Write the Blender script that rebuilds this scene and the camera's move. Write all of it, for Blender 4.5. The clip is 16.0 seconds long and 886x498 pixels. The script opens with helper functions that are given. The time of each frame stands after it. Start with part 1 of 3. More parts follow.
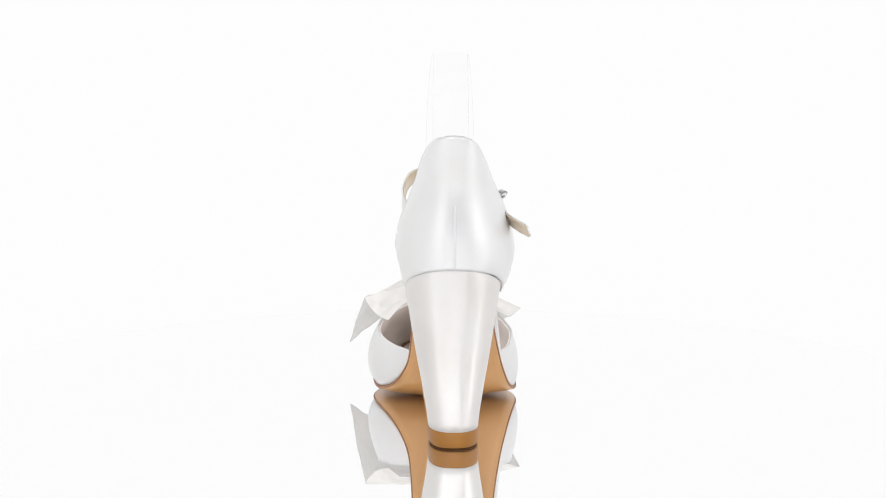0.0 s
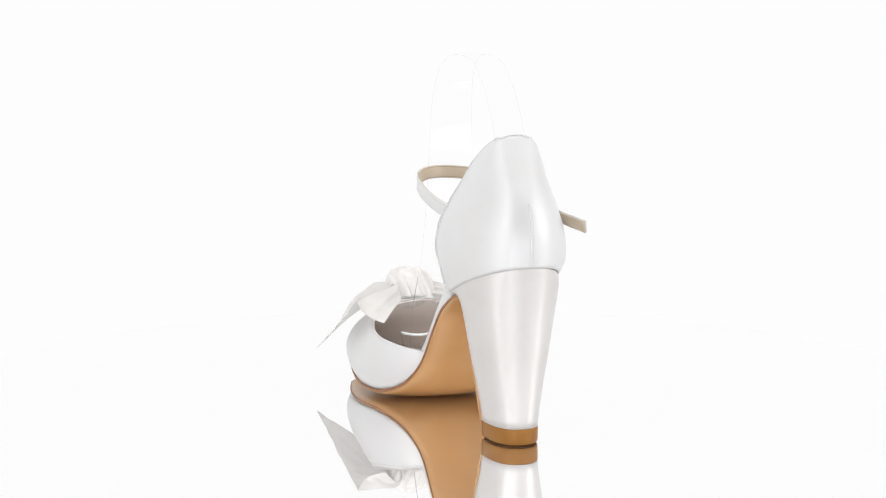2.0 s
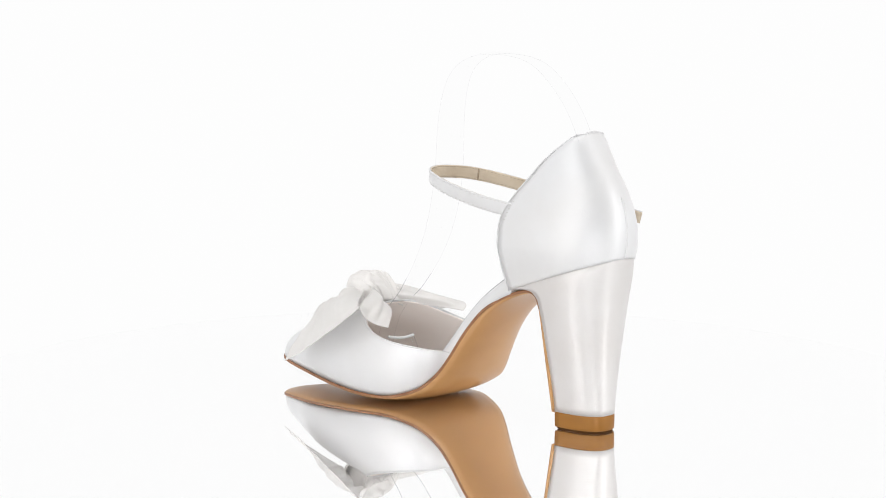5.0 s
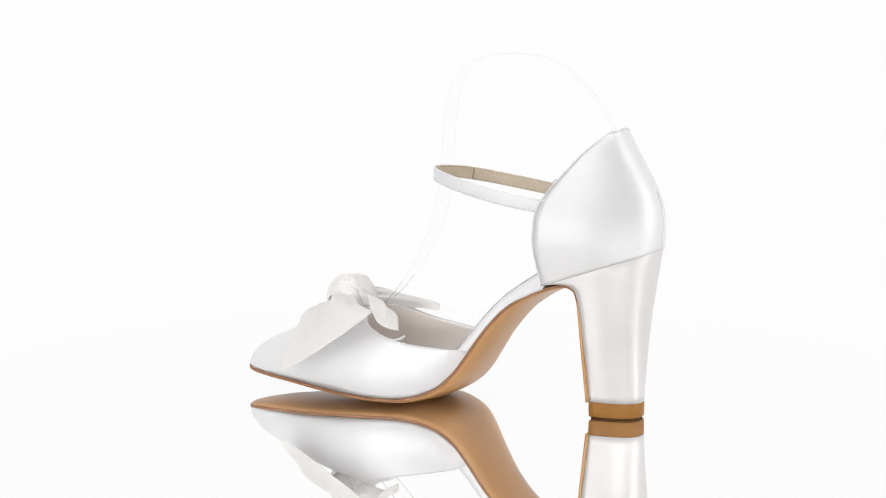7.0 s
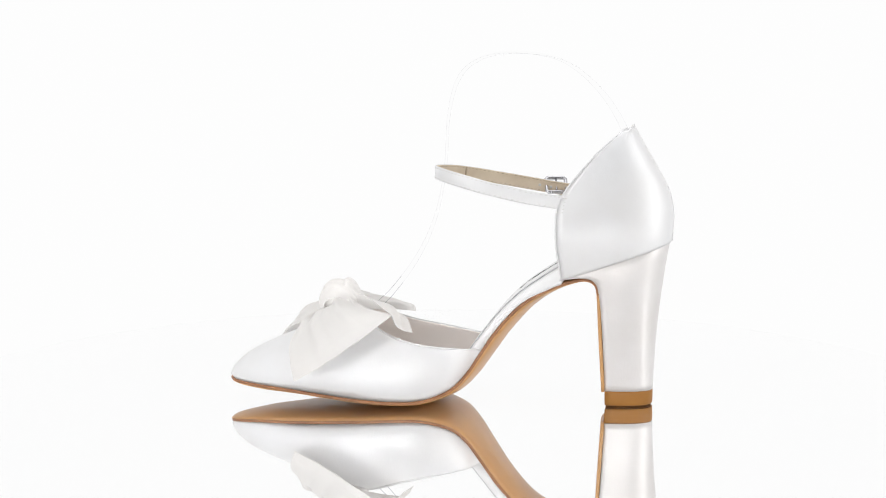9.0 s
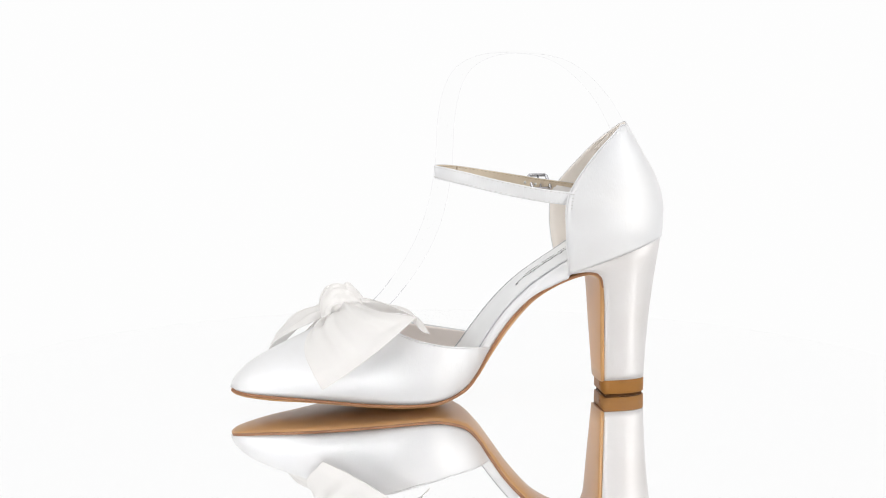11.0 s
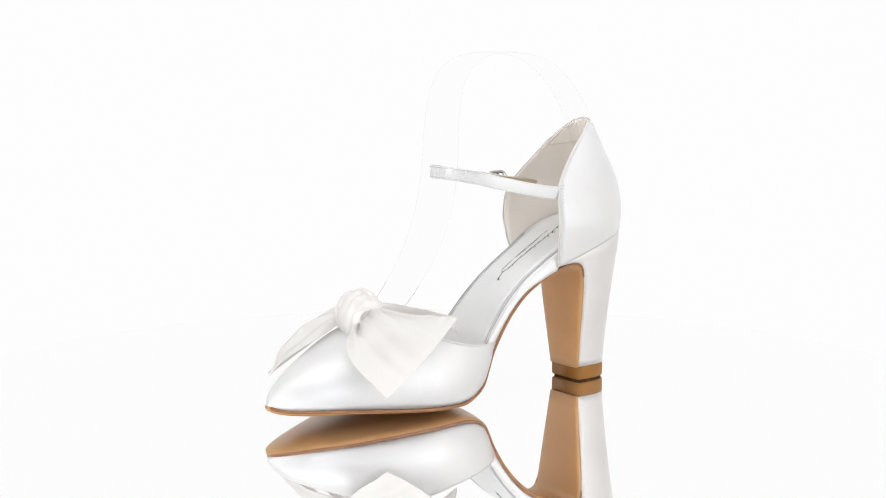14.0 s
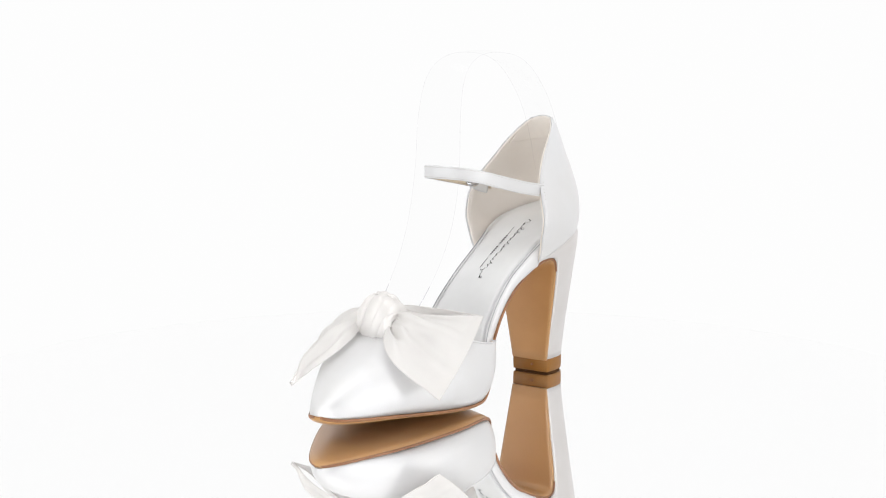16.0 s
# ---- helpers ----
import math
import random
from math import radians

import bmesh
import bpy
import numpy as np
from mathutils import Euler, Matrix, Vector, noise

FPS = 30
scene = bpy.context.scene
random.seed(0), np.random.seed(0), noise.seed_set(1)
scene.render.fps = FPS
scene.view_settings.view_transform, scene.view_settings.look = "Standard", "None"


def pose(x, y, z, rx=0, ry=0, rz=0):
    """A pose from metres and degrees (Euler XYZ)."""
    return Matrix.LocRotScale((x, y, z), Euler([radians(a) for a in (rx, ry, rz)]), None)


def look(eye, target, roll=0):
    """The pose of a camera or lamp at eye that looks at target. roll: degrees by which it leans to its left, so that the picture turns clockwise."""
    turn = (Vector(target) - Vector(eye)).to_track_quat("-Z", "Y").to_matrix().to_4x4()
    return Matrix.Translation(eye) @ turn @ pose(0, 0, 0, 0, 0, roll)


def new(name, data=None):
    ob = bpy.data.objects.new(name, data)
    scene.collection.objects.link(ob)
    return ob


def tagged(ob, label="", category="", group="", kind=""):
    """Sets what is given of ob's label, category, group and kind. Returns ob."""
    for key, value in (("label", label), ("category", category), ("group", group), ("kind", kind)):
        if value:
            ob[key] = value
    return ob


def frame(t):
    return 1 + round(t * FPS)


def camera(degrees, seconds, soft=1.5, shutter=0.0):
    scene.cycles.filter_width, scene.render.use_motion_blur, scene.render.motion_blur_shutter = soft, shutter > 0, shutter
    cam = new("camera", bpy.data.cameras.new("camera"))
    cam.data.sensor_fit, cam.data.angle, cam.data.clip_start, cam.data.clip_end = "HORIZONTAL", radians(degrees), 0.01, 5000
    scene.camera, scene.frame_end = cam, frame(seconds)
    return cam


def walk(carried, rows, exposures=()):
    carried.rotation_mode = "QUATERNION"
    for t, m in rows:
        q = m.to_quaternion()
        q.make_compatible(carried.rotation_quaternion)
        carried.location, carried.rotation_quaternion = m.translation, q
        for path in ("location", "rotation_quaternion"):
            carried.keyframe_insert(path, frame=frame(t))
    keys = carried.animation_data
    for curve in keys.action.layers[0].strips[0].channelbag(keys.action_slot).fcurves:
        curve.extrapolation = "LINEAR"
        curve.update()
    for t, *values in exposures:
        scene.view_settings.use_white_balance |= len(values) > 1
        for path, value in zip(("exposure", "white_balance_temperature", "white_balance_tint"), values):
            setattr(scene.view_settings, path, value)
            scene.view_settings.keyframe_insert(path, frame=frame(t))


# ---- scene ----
cam = camera(29.34, 16.0, soft=1.0)
EYE = pose(0.0005, -0.8474, 0.1892, 90 - 7.53)
walk(cam, [(0.0, EYE), (16.0, EYE)])

# ---- world and lights ----
world = bpy.data.worlds.new("studio")
scene.world = world
world.use_nodes = True
world.node_tree.nodes["Background"].inputs[0].default_value = (1.0, 0.992, 0.985, 1)
world.node_tree.nodes["Background"].inputs[1].default_value = 0.88


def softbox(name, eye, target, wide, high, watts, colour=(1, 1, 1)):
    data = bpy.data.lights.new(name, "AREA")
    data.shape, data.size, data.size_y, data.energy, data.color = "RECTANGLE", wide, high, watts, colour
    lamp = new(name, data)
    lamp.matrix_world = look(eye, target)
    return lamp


softbox("softbox", (-0.62, -0.80, 0.28), (0, 0, 0.05), 0.20, 1.0, 3.2)
softbox("softbox", (0.95, -0.50, 0.28), (0, 0, 0.05), 0.20, 1.0, 3.4)
softbox("top_light", (0, -0.22, 1.1), (0, 0, 0.03), 0.9, 0.9, 2.9)
# gridded fill added low before the turntable, for bounce the mirror lacks
softbox("low_fill", (0, -0.66, 0.03), (0, 0, -0.05), 0.9, 0.08, 0.235).data.spread = radians(42)
scene.view_settings.exposure = 0.0


# ---- materials ----
def material(name, colour, rough, metal=0.0, spec=0.5, sheen=0.0, coat=0.0):
    mat = bpy.data.materials.new(name)
    mat.use_nodes = True
    b = mat.node_tree.nodes["Principled BSDF"]
    b.inputs["Base Color"].default_value = (*colour, 1)
    b.inputs["Roughness"].default_value = rough
    b.inputs["Metallic"].default_value = metal
    b.inputs["Specular IOR Level"].default_value = spec
    b.inputs["Sheen Weight"].default_value = sheen
    b.inputs["Coat Weight"].default_value = coat
    return mat, mat.node_tree, b


def vary(tree, b, colour_a, colour_b, scale, bump_scale, bump, stretch=(1, 1, 1), rough=None, wave=0.0):
    """Two scales of variation: soft blotches of colour, fine grain as relief."""
    n, ln = tree.nodes, tree.links
    co = n.new("ShaderNodeTexCoord")
    mp = n.new("ShaderNodeMapping")
    mp.inputs["Scale"].default_value = stretch
    ln.new(co.outputs["Object"], mp.inputs["Vector"])
    big = n.new("ShaderNodeTexNoise")
    big.inputs["Scale"].default_value, big.inputs["Detail"].default_value = scale, 4
    ln.new(co.outputs["Object"], big.inputs["Vector"])
    ramp = n.new("ShaderNodeValToRGB")
    ramp.color_ramp.elements[0].color, ramp.color_ramp.elements[1].color = (*colour_a, 1), (*colour_b, 1)
    ramp.color_ramp.elements[0].position, ramp.color_ramp.elements[1].position = 0.3, 0.7
    ln.new(big.outputs["Fac"], ramp.inputs["Fac"])
    ln.new(ramp.outputs["Color"], b.inputs["Base Color"])
    fine = n.new("ShaderNodeTexNoise")
    fine.inputs["Scale"].default_value, fine.inputs["Detail"].default_value = bump_scale, 3
    ln.new(mp.outputs["Vector"], fine.inputs["Vector"])
    bp = n.new("ShaderNodeBump")
    bp.inputs["Strength"].default_value, bp.inputs["Distance"].default_value = bump, 0.0003
    ln.new(fine.outputs["Fac"], bp.inputs["Height"])
    if wave:
        soft = n.new("ShaderNodeBump")
        soft.inputs["Strength"].default_value, soft.inputs["Distance"].default_value = wave, 0.004
        ln.new(big.outputs["Fac"], soft.inputs["Height"])
        ln.new(soft.outputs["Normal"], bp.inputs["Normal"])
    ln.new(bp.outputs["Normal"], b.inputs["Normal"])
    if rough:
        mr = n.new("ShaderNodeMapRange")
        mr.inputs["To Min"].default_value, mr.inputs["To Max"].default_value = rough
        ln.new(big.outputs["Fac"], mr.inputs["Value"])
        ln.new(mr.outputs["Result"], b.inputs["Roughness"])


def satin(name, a, c, wave=0.10, coat=0.6, silver=0.12):
    mat, tree, b = material(name, c, 0.4, metal=silver, spec=0.6, coat=coat)
    b.inputs["Coat IOR"].default_value = 1.95
    b.inputs["Coat Roughness"].default_value = 0.42
    vary(tree, b, a, c, 30, 1500, 0.2, (1, 1, 0.25), (0.48, 0.58), wave)
    return mat


SATIN = satin("white_satin", (0.69, 0.683, 0.681), (0.735, 0.738, 0.75), 0.2, 0.6, 0.36)
# same white satin, darkened to paint in the heel's shade
SHADED_SATIN = satin("shaded_white_satin", (0.64, 0.612, 0.596), (0.71, 0.692, 0.685), 0.18, 0.6, 0.62)
RIBBON = satin("ivory_satin", (0.71, 0.686, 0.665), (0.78, 0.76, 0.742), 0.35, 0.7, 0.24)
# the loose ribbon ends are thin enough to let light through
RIBBON_END = satin("thin_ivory_satin", (0.76, 0.742, 0.722), (0.82, 0.803, 0.785), 0.3, 0.6, 0.2)


def add_share(mat, kind, colour, share):
    """Mixes a share of another shader into a material."""
    t = mat.node_tree
    mix, other = t.nodes.new("ShaderNodeMixShader"), t.nodes.new(kind)
    other.inputs["Color"].default_value = (*colour, 1)
    mix.inputs[0].default_value = share
    t.links.new(t.nodes["Principled BSDF"].outputs[0], mix.inputs[1])
    t.links.new(other.outputs[0], mix.inputs[2])
    t.links.new(mix.outputs[0], t.nodes["Material Output"].inputs["Surface"])


add_share(RIBBON_END, "ShaderNodeBsdfTranslucent", (0.94, 0.925, 0.91), 0.28)
SOCK = satin("footbed_satin", (0.65, 0.655, 0.66), (0.75, 0.755, 0.755), 0.10)

LINING, _t, _b = material("beige_lining", (0.80, 0.73, 0.65), 0.55, spec=0.3)
vary(_t, _b, (0.84, 0.785, 0.725), (0.89, 0.84, 0.785), 45, 1800, 0.25)
PINK_LINING, _t, _b = material("pale_pink_lining", (0.90, 0.83, 0.77), 0.5, spec=0.4)
vary(_t, _b, (0.96, 0.885, 0.835), (0.975, 0.915, 0.87), 45, 1800, 0.25)
TAN, _t, _b = material("tan_leather", (0.45, 0.24, 0.09), 0.36, spec=0.5)
vary(_t, _b, (0.51, 0.272, 0.102), (0.585, 0.322, 0.130), 38, 1400, 0.18, rough=(0.24, 0.38))
LIFT, _t, _b = material("tan_heel_lift", (0.38, 0.20, 0.07), 0.45, spec=0.25)
vary(_t, _b, (0.275, 0.118, 0.022), (0.33, 0.148, 0.032), 60, 1800, 0.2)
GREY, _t, _b = material("groove_grey", (0.33, 0.33, 0.35), 0.35)
vary(_t, _b, (0.62, 0.62, 0.64), (0.70, 0.70, 0.72), 150, 2500, 0.3)
GROOVE_SHADE, _t, _b = material("dark_groove_grey", (0.25, 0.25, 0.27), 0.4)
vary(_t, _b, (0.33, 0.33, 0.35), (0.42, 0.42, 0.44), 150, 2500, 0.3)
EDGE, _t, _b = material("burnished_edge", (0.33, 0.15, 0.06), 0.45)
vary(_t, _b, (0.24, 0.10, 0.042), (0.34, 0.155, 0.065), 120, 2500, 0.3)
RUBBER, _t, _b = material("dark_rubber", (0.16, 0.08, 0.03), 0.8, spec=0.08)
vary(_t, _b, (0.075, 0.034, 0.011), (0.11, 0.05, 0.017), 90, 2000, 0.3)
CHROME, _t, _b = material("polished_chrome", (0.72, 0.72, 0.74), 0.14, metal=1.0)
vary(_t, _b, (0.46, 0.46, 0.48), (0.55, 0.55, 0.57), 200, 3000, 0.05)
INK, _, _ = material("black_print", (0.02, 0.02, 0.022), 0.5)
THREAD, _, _ = material("white_thread", (0.60, 0.59, 0.57), 0.6)
SEAM_THREAD, _, _ = material("pale_thread", (0.70, 0.69, 0.68), 0.6)
THREAD_TAN, _, _ = material("beige_thread", (0.40, 0.32, 0.23), 0.6)
MIRROR, _, _ = material("mirror_glass", (0.99, 0.99, 0.99), 0.012, metal=1.0)
add_share(MIRROR, "ShaderNodeBsdfDiffuse", (0.86, 0.86, 0.86), 0.022)
RIM, _, _ = material("ground_glass_edge", (0.88, 0.90, 0.90), 0.4)

# for the added unseen panel that the satin reflects as grey
PANEL_GREY, _t, _b = material("grey_panel", (0.10, 0.10, 0.103), 0.9)
vary(_t, _b, (0.09, 0.09, 0.093), (0.11, 0.11, 0.113), 3, 60, 0.2)
STRAP_LINING, _t, _b = material("gold_beige_leather", (0.60, 0.48, 0.35), 0.4)
vary(_t, _b, (0.55, 0.45, 0.335), (0.64, 0.545, 0.42), 60, 1800, 0.25, rough=(0.25, 0.4))
CREASE_SHADE, _t, _b = material("crease_shade_gold", (0.30, 0.22, 0.15), 0.4)
vary(_t, _b, (0.30, 0.23, 0.155), (0.38, 0.30, 0.21), 90, 1800, 0.25)
# the sweep emits its own even white in place of a lit surface
GLOW = bpy.data.materials.new("glowing_white_sweep")
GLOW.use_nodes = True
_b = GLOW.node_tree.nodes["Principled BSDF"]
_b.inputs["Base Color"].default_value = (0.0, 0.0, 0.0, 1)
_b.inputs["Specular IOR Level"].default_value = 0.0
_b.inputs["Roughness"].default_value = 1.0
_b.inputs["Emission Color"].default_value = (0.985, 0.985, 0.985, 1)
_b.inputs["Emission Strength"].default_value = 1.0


def clear(name, colour, gloss):
    mat = bpy.data.materials.new(name)
    mat.use_nodes = True
    n, ln = mat.node_tree.nodes, mat.node_tree.links
    n.clear()
    out, mix = n.new("ShaderNodeOutputMaterial"), n.new("ShaderNodeMixShader")
    tr, gl = n.new("ShaderNodeBsdfTransparent"), n.new("ShaderNodeBsdfGlossy")
    tr.inputs["Color"].default_value = (*colour, 1)
    gl.inputs["Roughness"].default_value = 0.05
    mix.inputs[0].default_value = gloss
    ln.new(tr.outputs[0], mix.inputs[1])
    ln.new(gl.outputs[0], mix.inputs[2])
    ln.new(mix.outputs[0], out.inputs[0])
    return mat


FILM = clear("clear_plastic_film", (0.995, 0.995, 0.995), 0.012)
FILM_CUT = clear("cut_plastic_edge", (0.88, 0.88, 0.89), 0.05)
FILM_EDGE = clear("clear_plastic_edge", (0.93, 0.93, 0.935), 0.03)


# ---- mesh helpers (lengths in millimetres) ----
MM = 0.001


def smooth(points):
    """A function through (a, value...) points by Hermite pieces with no overshoot."""
    pts = np.array(sorted(points), float)
    xs, ys = pts[:, 0], pts[:, 1:]
    d = np.diff(ys, axis=0) / np.diff(xs)[:, None]
    m = np.zeros_like(ys)
    m[0], m[-1] = d[0], d[-1]
    for i in range(1, len(xs) - 1):
        ok = d[i - 1] * d[i] > 0
        m[i] = np.where(ok, 2 * d[i - 1] * d[i] / np.where(ok, d[i - 1] + d[i], 1), 0)

    def value(x):
        x = min(max(x, xs[0]), xs[-1])
        i = min(max(int(np.searchsorted(xs, x)) - 1, 0), len(xs) - 2)
        h = xs[i + 1] - xs[i]
        u = (x - xs[i]) / h
        v = (ys[i] * (1 + 2 * u) * (1 - u) ** 2 + m[i] * h * u * (1 - u) ** 2
             + ys[i + 1] * u * u * (3 - 2 * u) + m[i + 1] * h * u * u * (u - 1))
        return float(v[0]) if len(v) == 1 else v
    return value


def spline(points, n):
    """n points along a Catmull-Rom line, evenly by parameter."""
    p = np.array(points, float)
    p = np.vstack([2 * p[0] - p[1], p, 2 * p[-1] - p[-2]])
    out = []
    for k in range(n):
        u = k / (n - 1) * (len(p) - 3)
        i = min(int(u), len(p) - 4)
        u -= i
        a, b, c, d = p[i:i + 4]
        out.append(0.5 * (2 * b + (c - a) * u + (2 * a - 5 * b + 4 * c - d) * u * u + (3 * b - a - 3 * c + d) * u ** 3))
    return np.array(out)


def grid(rows, closed=False, caps=False, away=None):
    """A bmesh from rows of points (mm). closed: each row is a loop. away: the normals point away from it."""
    bm = bmesh.new()
    vs = [[bm.verts.new([c * MM for c in p]) for p in r] for r in rows]
    m = len(rows[0])
    for i in range(len(rows) - 1):
        for j in range(m if closed else m - 1):
            k = (j + 1) % m
            bm.faces.new((vs[i][j], vs[i][k], vs[i + 1][k], vs[i + 1][j]))
    if caps:
        bm.faces.new(vs[0][::-1])
        bm.faces.new(vs[-1])
    bmesh.ops.remove_doubles(bm, verts=bm.verts, dist=0.00001)
    bmesh.ops.dissolve_degenerate(bm, edges=bm.edges, dist=0.000005)
    bm.normal_update()
    if closed and caps:
        bmesh.ops.recalc_face_normals(bm, faces=bm.faces)
    elif away is not None:
        ref = Vector([c * MM for c in away])
        if sum(f.normal.dot(f.calc_center_median() - ref) * f.calc_area() for f in bm.faces) < 0:
            bmesh.ops.reverse_faces(bm, faces=bm.faces)
    return bm


def tube(line, radius, sides=8):
    """A round rod along a line of points (mm)."""
    line = np.array(line, float)
    rows = []
    up = np.array((0.13, 0.21, 0.97))
    for i, p in enumerate(line):
        t = line[min(i + 1, len(line) - 1)] - line[max(i - 1, 0)]
        t = t / (np.linalg.norm(t) + 1e-9)
        a = np.cross(t, up)
        a /= np.linalg.norm(a) + 1e-9
        b = np.cross(t, a)
        rows.append([p + radius * (a * math.cos(q) + b * math.sin(q)) for q in np.linspace(0, 2 * math.pi, sides, endpoint=False)])
    return grid(rows, closed=True, caps=True)


def box(bm, m, sx, sy, sz):
    """Adds a box (mm) with the pose m to a bmesh."""
    vs = [bm.verts.new([c * MM for c in (m @ Vector((x * sx / 2, y * sy / 2, z * sz / 2)))]) for x in (-1, 1) for y in (-1, 1) for z in (-1, 1)]
    for f in ((0, 1, 3, 2), (4, 6, 7, 5), (0, 4, 5, 1), (2, 3, 7, 6), (0, 2, 6, 4), (1, 5, 7, 3)):
        bm.faces.new([vs[i] for i in f])


def part(name, bm, mat, parent, label="", thick=0.0, bevel=0.0, flat=False, offset=-1):
    me = bpy.data.meshes.new(name)
    for f in bm.faces:
        f.smooth = not flat
    bm.to_mesh(me)
    bm.free()
    me.materials.append(mat)
    ob = new(name, me)
    ob.parent = parent
    if label:
        tagged(ob, label)
    if thick:
        s = ob.modifiers.new("thickness", "SOLIDIFY")
        s.thickness, s.offset = thick * MM, offset
        s.use_rim = True
    if bevel:
        e = ob.modifiers.new("edges", "BEVEL")
        e.width, e.segments, e.limit_method, e.angle_limit = bevel * MM, 2, "ANGLE", radians(35)
    return ob


# ---- the place: backdrop and turntable ----
def backdrop():
    rows = []
    profile = [(-2600, -60)] + [(y, -60) for y in np.linspace(-2000, 900, 8)]
    profile += [(900 + 500 * math.sin(a), 440 - 500 * math.cos(a)) for a in np.linspace(0.1, math.pi / 2, 12)]
    profile += [(1400, 2400)]
    for y, z in profile:
        rows.append([(x, y, z) for x in np.linspace(-2200, 2200, 9)])
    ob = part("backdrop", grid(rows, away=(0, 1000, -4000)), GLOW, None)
    ob.parent = None
    return tagged(ob, "seamless white studio sweep that glows by itself", "backdrop", kind="structure")


backdrop()


def dark_panel():
    """Unseen dark panel behind the camera, added to grey the satin's reflections."""
    bm = bmesh.new()
    box(bm, pose(0, -1650, 800), 2400, 80, 1700)
    ob = part("reflection_panel", bm, PANEL_GREY, None, flat=True)
    return tagged(ob, "unseen matte grey panel added to darken reflections", "wall", kind="structure")


dark_panel()


def turntable():
    top = new("turntable")
    tagged(top, "round mirror-topped display turntable on the white sweep", "turntable")
    R = 278
    disc = [[(r * math.cos(a), r * math.sin(a), z) for a in np.linspace(0, 2 * math.pi, 128, endpoint=False)]
            for r, z in ((0.01, 0), (60, 0), (200, 0), (R - 0.4, 0), (R, -0.4))]
    part("mirror_top", grid(disc, closed=True, away=(0, 0, -500)), MIRROR, top)
    side = [[(r * math.cos(a), r * math.sin(a), z) for a in np.linspace(0, 2 * math.pi, 128, endpoint=False)]
            for r, z in ((R, -0.42), (R, -6), (R - 4, -6.2), (120, -6.2), (120, -60))]
    part("base", grid(side, closed=True, away=(0, 0, -5)), RIM, top, "frosted white edge and foot")
    return top


TABLE = turntable()

# ---- the shoe: its lines ----
CX = 5.4          # middle of the counter
HX = 5.5          # middle of the heel
# outsole stations from toe to heel: y, z of the edge, left x, right x
SOLE = [(106.6, 11.6, -14.2, -10.8), (105.4, 11.0, -16.8, -7.6), (103, 10.4, -19.5, -4.2), (97.2, 9.7, -22.6, 1.0), (86, 8.9, -26, 9.8), (70, 8.0, -30, 21.2),
        (55, 6.8, -33, 30), (40, 5.6, -35, 35.5), (27, 4.8, -35.5, 37.5), (14, 4.4, -33.8, 37.8), (4, 5.2, -30.8, 36.3), (-8, 9.6, -24.6, 33.5), (-15, 16.5, -19.6, 31),
        (-21, 25.5, -16.2, 28.5), (-31, 40, -14.6, 25.5), (-42, 51.6, -14.1, 24), (-53, 58.6, -14, 24), (-64, 63.3, -14, 24),
        (-73, 65.4, -14.4, 24.8), (-78.2, 63.6, -14.6, 24.4), (-80.3, 58, -14.2, 23.4), (-81.3, 36, -10.9, 19.8), (-82.7, 7.9, -6.9, 15.4)]
sole_z = smooth([(s[0], s[1]) for s in SOLE[:20]])
sole_l = smooth([(s[0], s[2]) for s in SOLE[:20]])
sole_r = smooth([(s[0], s[3]) for s in SOLE[:20]])
back_y = smooth([(60, -111.5), (84, -115.0), (95, -115.5), (103.5, -114.5), (113.5, -111), (123, -105.6), (132, -100.4), (141.3, -95)])
front_y = smooth([(60, -62), (66, -62), (79, -60.2), (88, -59.6), (96, -59.5), (104, -61), (110, -64.3), (117, -69.7), (127, -78.3), (135, -87), (141.3, -94.2)])
half_w = smooth([(60, 21), (68, 23), (78, 25.2), (87, 27.0), (97, 25.6), (107, 21.9), (120, 17.2), (128, 15.0), (132, 13.3), (136, 11.0), (138.5, 8.4), (141.0, 5.6)])


def seam_z(y):
    return 82.8 - (y + 114) * 0.342


def counter_point(a, v, inset=0.0, lift=0.0):
    """a from -1 (left front edge) round the back (0) to 1; v from the seam (0) to the top (1)."""
    q = abs(a) * math.pi / 2
    k = math.sin(min(v / 0.10, 1.0) * math.pi / 2)
    e = 0.80 + 0.06 * k
    s, c = math.sin(q) ** e, 1 - math.cos(q) ** e
    z = 100.0
    for _ in range(12):
        yb, yf = back_y(z) + inset, front_y(z) + lift - (2.8 if a > 0 else 0.0)
        y = yb + c * max(yf - yb, 0)
        z = (seam_z(y) + lift) * (1 - v) + (140.6 - lift - 1.5 * s * s) * v
    w = heel_w(z) + 0.2 + (half_w(z) - heel_w(z) - 0.2) * k
    return (CX + (HX - CX) * (1 - k) + (2.3 * k * s * min(1.0, max(130 - z, 0.0) / 22) if a > 0 else 0.0) + math.copysign(max(w - inset, 0.5) * s * (1 - (0.05 * k * c * c if a > 0 else 0.0)), a), y + (1 - k) * (1 - c) * 0.2, z - 0.3 * (1 - k))


def heel_point(a, v, inset=0.0):
    q = abs(a) * math.pi / 2
    s, c = math.sin(q) ** 0.80, 1 - math.cos(q) ** 0.80
    yf = heel_front(v)
    z = 60.0
    for _ in range(10):
        y = heel_back(z) + inset + c * (yf - heel_back(z) - inset)
        z = 8.2 * (1 - v) + (seam_z(y) + 0.2) * v
    return (HX + math.copysign((heel_w(z) - inset) * s * (1 - (0.12 * c * c if a > 0 else 0.0)), a), y, z)


